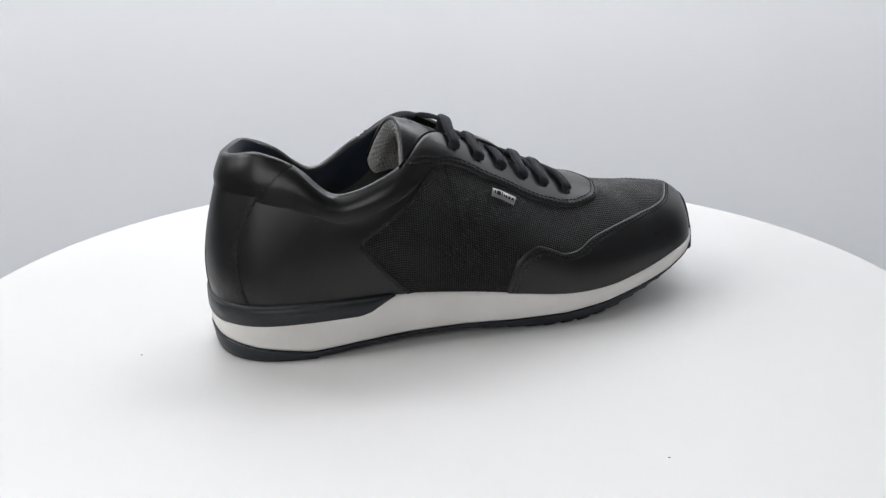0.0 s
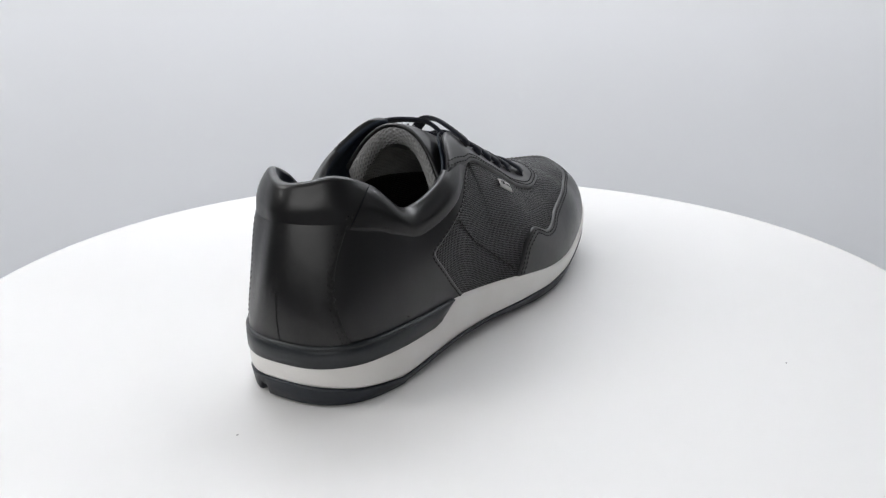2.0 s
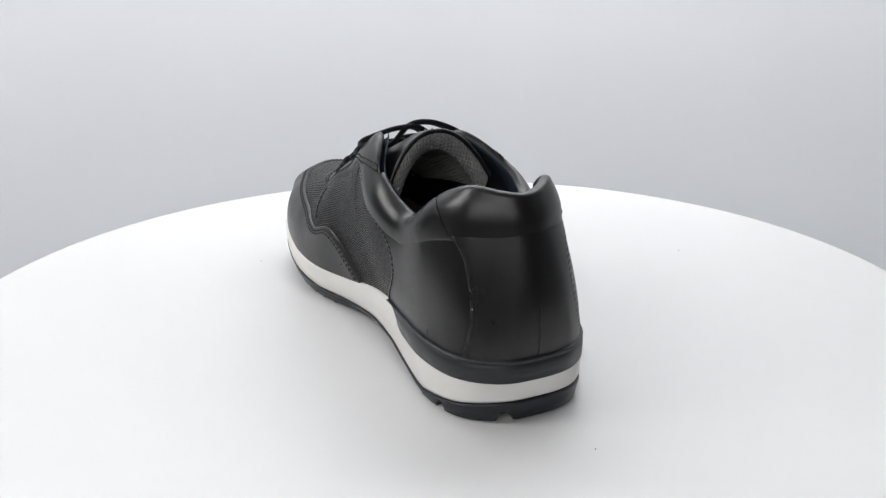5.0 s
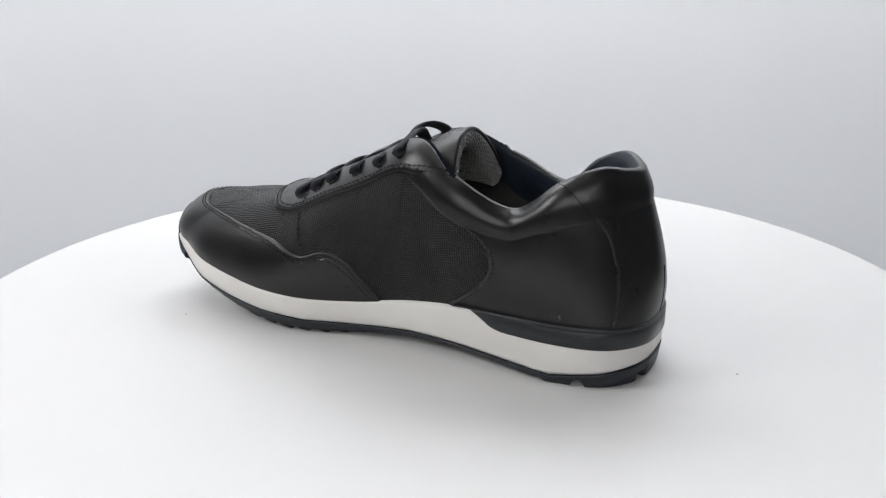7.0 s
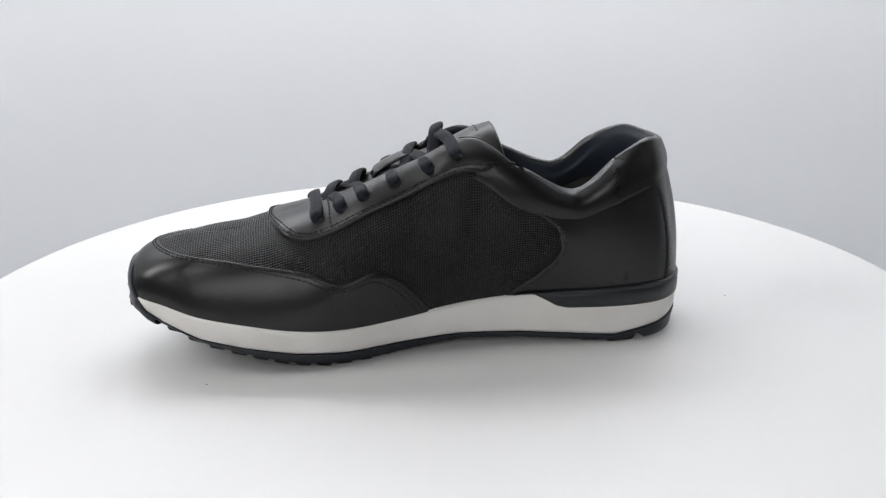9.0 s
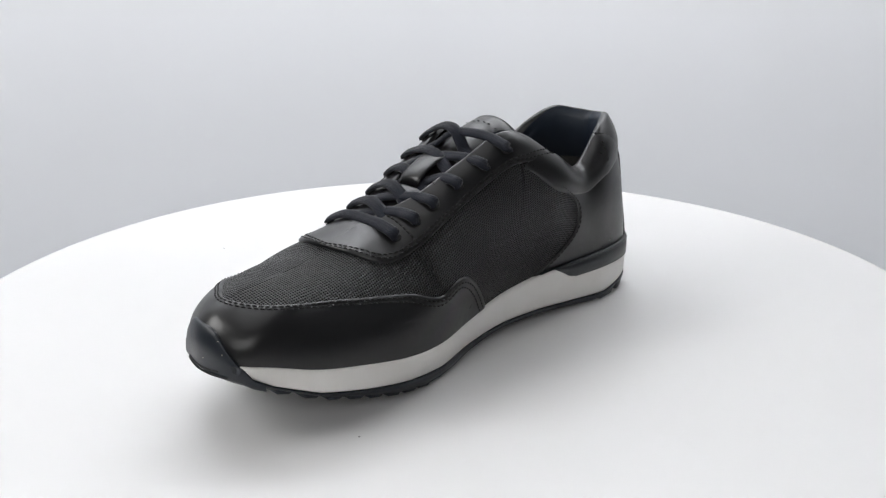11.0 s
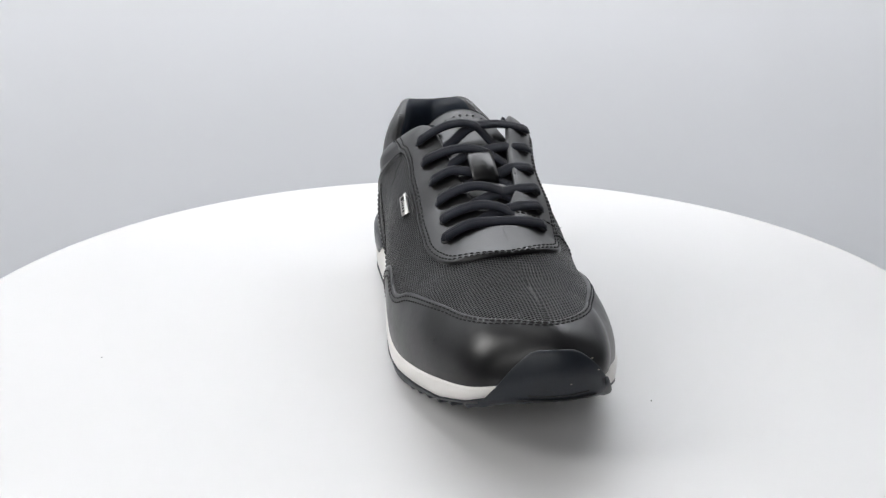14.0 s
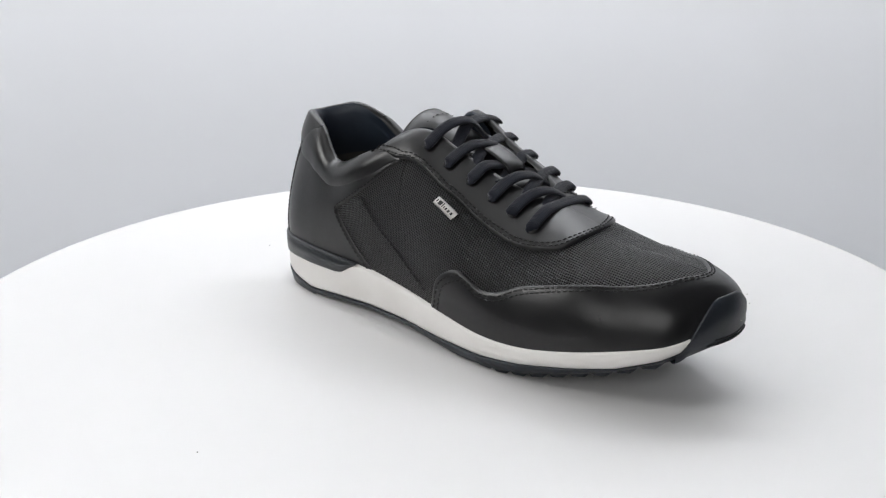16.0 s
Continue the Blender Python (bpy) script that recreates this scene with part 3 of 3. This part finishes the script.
def make_tongue():
    tongue = part("tongue", quilt(bmesh.new(), [tongue_row(s, 0) for s in np.linspace(0, .97, 40)]), LEATHER, shoe, "black leather tongue with grey mesh lining")
    rows = [tongue_row(.965 + .016 * math.sin(a), -.0016 + .0018 * math.cos(a), .0006 * math.cos(a)) for a in np.linspace(0, math.pi * .75, 9)]
    part("piping", quilt(bmesh.new(), rows), LEATHER, tongue, "turned black leather edge")
    rows = [tongue_row(.970 + .026 * math.sin(a), -.0018 - .0050 * (1 - math.cos(a)), -.0012 - .0022 * (1 - math.cos(a))) for a in np.linspace(.2, math.pi * .9, 14)]
    rows += [tongue_row(s, -.0116, -.0056) for s in np.linspace(.96, .45, 18)]
    steps = np.cumsum([0] + [float(np.linalg.norm(rows[k + 1][15] - rows[k][15])) for k in range(len(rows) - 1)])
    across = [np.concatenate([[0], np.cumsum(np.linalg.norm(np.diff(np.array(r), axis=0), axis=1))]) for r in rows]
    part("mesh_lining", quilt(bmesh.new(), rows, tex=[[(d, c - a[15]) for c in a] for d, a in zip(steps, across)]), MESH, tongue, "padded grey mesh tongue lining")
    for lo, hi, low_s, shade in ((9, 15, .76, "sewn-in grey fabric size label"), (16, 20, .80, "sewn-in pale grey care label")):
        rows = [tongue_row(q, -.0122, -.0056)[lo:hi + 1] for q in np.linspace(.95, low_s, 5)]
        part("size_label", quilt(bmesh.new(), rows), LABEL, tongue, shade)
    bm = bmesh.new()
    for k, f in ((-.010, .003), (-.0055, .0025), (-.002, .003), (.002, .002), (.0055, .003), (.010, .0025)):
        c = np.array([.1165 - f * .3, k, float(np.interp(-.1165, -RIDGE[:, 0], RIDGE[:, 1])) - .026 * (abs(k) / .029) ** 2.2 + .0001])
        bmesh.ops.create_cube(bm, size=1, matrix=Matrix.Translation(Vector(c + SHIFT)) @ pose(0, 0, 0, 0, -24, 0) @ Matrix.Diagonal((f * .9, .0011, .0003, 1)))
    part("embossing", bm, LEATHER, tongue, "embossed mark in plain bars")
    # lace keeper
    rows = []
    for x, up in ((.1715, .001), (.1695, .0042), (.164, .0052), (.157, .0052), (.1515, .0046), (.1495, .001)):
        z = float(np.interp(-x, -RIDGE[:, 0], RIDGE[:, 1]))
        rows.append([np.array([x, .0068 * f, z + up - .001 * f * f]) for f in np.linspace(-1, 1, 9)])
    bm = quilt(bmesh.new(), rows)
    bmesh.ops.recalc_face_normals(bm, faces=bm.faces)
    bmesh.ops.solidify(bm, geom=bm.faces[:], thickness=.0012)
    part("lace_keeper", bm, LEATHER, tongue, "black leather lace keeper loop")
    return tongue


make_tongue()


# laces
def lace_path(hole, side, k):
    """From the hole over the stay to the middle and down under the other side."""
    c, n = skin(*hole, .0030)
    n = n / np.linalg.norm(n)
    x, y = c[0], c[1]
    z = float(np.interp(-x, -RIDGE[:, 0], RIDGE[:, 1]))
    low = -.0026 if k == 3 else 0.0
    high = (.0018 if side < 0 else .0) + (.0042 if k == 5 else 0)
    tilt = -.42
    pts = [c - n * .0048 + np.array([0, .0006 * np.sign(y), 0]), c - n * .0006 + np.array([0, .0008 * np.sign(y), 0]), c + n * .0021 + np.array([0, -.0022 * np.sign(y), 0])]
    for dx, g, up in ((.0012, .62, None), (.0034, .28, .0022 + high + low), (.0058, -.06, .0020 + high + low), (.0080, -.36, .0004 + low), (.0100, -.62, -.0032)):
        h = c[2] + .0016 + .55 * (z - c[2]) + .6 * high if up is None else z + up + tilt * dx
        pts.append(np.array([x + dx, y * g, h]))
    return np.array(pts)


for k in range(6):
    if k == 0:
        a, na = skin(*HOLES_L[0], .0030)
        b, nb = skin(*HOLES_M[0], .0030)
        mid = float(np.interp(-(a[0] + b[0]) / 2, -RIDGE[:, 0], RIDGE[:, 1])) + .0030
        pts = [a - na * .0045, a - na * .0004, a + na * .0022 + np.array([0, .0022, 0])]
        for f in (.25, .5, .75):
            q = a + (b - a) * f
            q[2] = mid - .0012 * (abs(f - .5) * 2) ** 2 * 1.3
            pts.append(q)
        pts += [b + nb * .0022 - np.array([0, .0022, 0]), b - nb * .0004, b - nb * .0045]
        paths = [np.array(pts)]
    else:
        paths = [lace_path(HOLES_L[k], -1, k), lace_path(HOLES_M[k], 1, k)]
    for pts in paths:
        fine = curve(pts, .0011)
        ups = np.tile(np.array([.42, 0, 1.0]), (len(fine), 1))
        ups[:, 1] = np.clip(fine[:, 1] / .025, -1, 1) * .55
        part("lace", sweep(bmesh.new(), fine, .0066, .0025, ups, sides=16), LACE, shoe, "flat navy-black cotton lace")

# name plate: plain bars in place of its lettering
bm = bmesh.new()
rows = []
CORNERS = np.array([(6.85, .575), (7.28, .54), (7.4, .60), (6.95, .63)])
for f in np.linspace(0, 1, 9):
    a, b = CORNERS[0] + (CORNERS[1] - CORNERS[0]) * f, CORNERS[3] + (CORNERS[2] - CORNERS[3]) * f
    row = []
    for g, h in ((0, -.0003), (0, .0013), (.06, .0017), (.5, .0018), (.94, .0017), (1, .0013), (1, -.0003)):
        q = a + (b - a) * g
        if f in (0, 1):
            h = min(h, .0012)
        row.append(skin(q[0], q[1], h)[0])
    rows.append(row)
quilt(bm, rows)
bmesh.ops.recalc_face_normals(bm, faces=bm.faces)
plate = part("name_plate", bm, STEEL, shoe, "small brushed steel plate with dark engraved bars")
for f0, f1, g0, g1 in ((.08, .13, .35, .7), (.18, .34, .28, .78), (.38, .42, .3, .8), (.47, .51, .3, .6), (.55, .62, .3, .6), (.67, .76, .3, .6), (.81, .90, .32, .62)):
    rows = []
    for f in (f0, f1):
        a, b = CORNERS[0] + (CORNERS[1] - CORNERS[0]) * f, CORNERS[3] + (CORNERS[2] - CORNERS[3]) * f
        rows.append([skin(*(a + (b - a) * g), .00195)[0] for g in (g0, g1)])
    part("engraved_bar", quilt(bmesh.new(), rows), INK_AND_SHADE, plate)

# ---- sole ----
BAND_LOW = np.array([(0, .0118), (.008, .0105), (.02, .0080), (.046, .0042), (.072, .0060), (.10, .0075), (.13, .0081), (.16, .0071), (.19, .0075), (.215, .0101), (.24, .0143), (.262, .0188), (.28, .0255), (.292, .0330), (.31, .040)])
GROUND = np.array([(0, .0012), (.012, .0004), (.03, 0), (.055, 0), (.075, .0018), (.10, .0034), (.13, .0038), (.155, .0018), (.175, 0), (.20, 0), (.22, .0032), (.24, .0083), (.26, .0138), (.28, .0212), (.292, .0262), (.30, .0290)])


def wall(u, out):
    """Places round the sole: the foot of the upper moved outwards."""
    r = ring(u)
    w = ring(u + .05)[..., :2] - ring(u - .05)[..., :2]
    n = np.stack([w[..., 1], -w[..., 0]], -1)
    n /= np.linalg.norm(n, axis=-1, keepdims=True)
    return r[..., :2] + n * np.asarray(out)[..., None], r[..., 2]


ROUND = np.arange(0, 28, .1)


def sole_rows(profile, low, high):
    """Rings round the sole; profile: share of the height and outward reach."""
    rows = []
    for share, out in profile:
        q, _ = wall(ROUND, np.full(len(ROUND), out))
        rows.append(np.column_stack([q, low + (high - low) * share]))
    return rows


foot_z = wall(ROUND, np.zeros(len(ROUND)))[1]
foot_x = ring(ROUND)[:, 0]
band_low = np.interp(foot_x, BAND_LOW[:, 0], BAND_LOW[:, 1])
ground_z = np.interp(foot_x, GROUND[:, 0], GROUND[:, 1])
bm = bmesh.new()
quilt(bm, sole_rows([(0, -.012), (0, -.001), (.03, .0012), (.10, .0019), (.5, .0025), (.90, .0026), (.97, .0023), (1.03, .0014), (1.035, -.002), (1.0, -.010)], band_low, foot_z), closed=True, caps=True)
midsole = part("midsole", mend(bm, 1e-6), WHITE, shoe, "white foam midsole tapering up at the toe")

heel_pad = np.clip((.050 - foot_x) / .001, 0, 1)
notch = ((ROUND > 27.05) & (ROUND < 27.5)) | ((ROUND > 25.45) & (ROUND < 25.62))
under = ground_z + (.0012 + .0013 * np.clip((foot_x - .17) / .03, 0, 1)) * (1 - heel_pad)
under = np.where(notch, under + .0042, under)
bm = bmesh.new()
quilt(bm, sole_rows([(0, -.014), (0, -.0008), (.08, .0006), (.55, .0014), (.90, .0020), (1.0, .0022), (1.02, .0010), (1.0, -.010)], np.minimum(under, band_low - .001), band_low), closed=True, caps=True)
outsole = part("outsole", mend(bm, 1e-6), NAVY, shoe, "dark navy rubber outsole with lugs")


def lug(x0, x1, y0, y1, parent):
    """A tread block with a bevelled edge, its underside following the sole's curve."""
    bm = bmesh.new()
    rows = []
    for i, x in enumerate((x0, x0 + .0008, x1 - .0008, x1)):
        z = float(np.interp(x, GROUND[:, 0], GROUND[:, 1]))
        cut = .0006 if i in (0, 3) else 0
        rows.append([(x, y0, z + .0055), (x, y0, z + .0006 + cut), (x, y0 + .0008, z + cut), (x, y1 - .0008, z + cut), (x, y1, z + .0006 + cut), (x, y1, z + .0055)])
    quilt(bm, rows, caps=True)
    bmesh.ops.recalc_face_normals(bm, faces=bm.faces)
    part("lug", bm, NAVY, parent)


half = ring(np.arange(0, 14.01, .05)), ring(28 - np.arange(0, 14.01, .05))
for x in list(np.arange(.054, .15, .0145)) + list(np.arange(.156, .275, .0105)):
    lo = -float(np.interp(x + .004, half[0][:, 0], -half[0][:, 1])) + .0018
    hi = float(np.interp(x + .004, half[1][:, 0], half[1][:, 1])) - .0018
    long = .0095 if x < .07 else .0100 if x < .15 else .0076
    for a, b in ((lo, lo * .35), (lo * .35 + .003, hi * .35 - .003), (hi * .35, hi)):
        lug(x, x + long, a, b, outsole)

# heel band: a dark wedge round the heel, over the white foam
us = np.concatenate([np.arange(-5.05, 4.7, .08), [4.7]])
rows = []
for u in us:
    x = float(ring(u)[0])
    top = float(ring(u)[2]) + .0012
    low = float(np.interp(x, [0, .02, .05, .072, .078, .084, .091], [.0205, .0208, .0212, .0212, .0225, .0262, .0300]))
    low = min(low, top - .0004)
    row = []
    for share, out in ((0, .0022), (.05, .0031), (.5, .0033), (.78, .0032), (.84, .0026), (.89, .0033), (.97, .0030), (1.0, .0020), (1.0, -.001)):
        q, _ = wall(np.array([u]), np.array([out]))
        row.append((q[0, 0], q[0, 1], low + (top - low) * share))
    rows.append(row)
bm = quilt(bmesh.new(), rows)
bmesh.ops.recalc_face_normals(bm, faces=bm.faces)
part("heel_band", bm, HEEL_BAND, midsole, "glossy blue-black band wrapped round the heel")

# toe bumper: the outsole's rubber drawn up over the toe
rows = []
for u in np.linspace(12.30, 15.70, 70):
    f = (14.0 - u) * .90 if u < 14 else (u - 14.0) * 1.0
    x, foot = float(ring(u)[0]), float(ring(u)[2])
    base = float(np.interp(x, GROUND[:, 0], GROUND[:, 1]))
    band = float(np.interp(x, BAND_LOW[:, 0], BAND_LOW[:, 1]))
    top = float(np.interp(f, [0, .3, .45, .6, .8, 1.0, 1.12], [.285, .280, .255, .205, .125, .045, 0]))
    crest = foot if f < 1.12 else float(np.interp(f, [1.12, 1.4], [foot, band]))
    row = []
    for share, out in ((0, -.011), (.04, -.0050), (.16, .0004), (.38, .0028), (.65, .0034), (1.0, .0031)):
        q, _ = wall(np.array([u]), np.array([out]))
        row.append(np.array([q[0, 0], q[0, 1], base + (crest - base) * share]))
    for g, h in ((.2, .0031), (.45, .0029), (.75, .0027), (.9, .0027), (.97, .0025), (1.0, .0020), (1.01, .0002)):
        if f < 1.12:
            row.append(skin(u, top * g, h)[0])
        else:
            q, _ = wall(np.array([u]), np.array([h]))
            row.append(np.array([q[0, 0], q[0, 1], crest + .0002 * g]))
    rows.append(row)
bm = quilt(bmesh.new(), rows)
bmesh.ops.recalc_face_normals(bm, faces=bm.faces)
bumper = part("toe_bumper", bm, NAVY, outsole, "dark navy rubber toe bumper, its grooves drawn as shade lines")
# thin dark cords on the rubber paint the shade of its grooves
for z, a, out in ((.0062, .60, .0033), (.0042, .80, .0031)):
    us = np.linspace(14 - a, 14 + a, 30)
    base = np.interp(ring(us)[:, 0], GROUND[:, 0], GROUND[:, 1])
    q, _ = wall(us, np.full(30, out))
    line = np.column_stack([q, z + base - .0006 + .0012 * ((us - 14) / a) ** 2])
    bm = sweep(bmesh.new(), line, .0008, .0010, np.column_stack([q - np.array([.2, 0]), np.zeros(30)]), sides=6, taper=True)
    part("groove_shade", bm, INK_AND_SHADE, bumper)

# frayed thread ends at the stay's lower corner, and lint on the bumper
rnd = random.Random(11)
for k in range(5):
    u, v = 18.6 + rnd.random() * 1.3, .635 + rnd.random() * .03
    c, n = skin(u, v, .0018)
    way = n * .0012 + np.array([rnd.uniform(-1, 1), rnd.uniform(0, 1), rnd.uniform(-1, 1)]) * .0009
    bend = np.array([rnd.uniform(-1, 1), 0, rnd.uniform(-1, 1)]) * .0005
    line = curve([c, c + way * .5 + bend, c + way], .0006)
    part("loose_thread", sweep(bmesh.new(), line, .0003, .0003, np.tile([.1, .2, 1.0], (len(line), 1)), sides=5), THREAD, eyestay, "frayed thread end")
for u, v in ((14.75, .10), (14.2, .02), (14.62, .19)):
    c, n = skin(u, v, .0040)
    bm = bmesh.new()
    bmesh.ops.create_icosphere(bm, subdivisions=1, radius=.00035, matrix=Matrix.Translation(Vector(c + SHIFT)) @ Matrix.Diagonal((.6, 1.6, .7, 1)))
    part("lint", bm, FOOTBED, bumper, "pale speck of lint")


def motions():
    """The turntable turns at an even 18.48 degrees a second, and the shoe with it."""
    times = [.5 * k for k in range(33)]
    walk(turntable, [(t, pose(0, TABLE_Y, -.012, 0, 0, 18.477 * t)) for t in times])
    walk(shoe, [(t, pose(0, 0, 0, 0, 0, 22.273 + 18.477 * t)) for t in times])


motions()
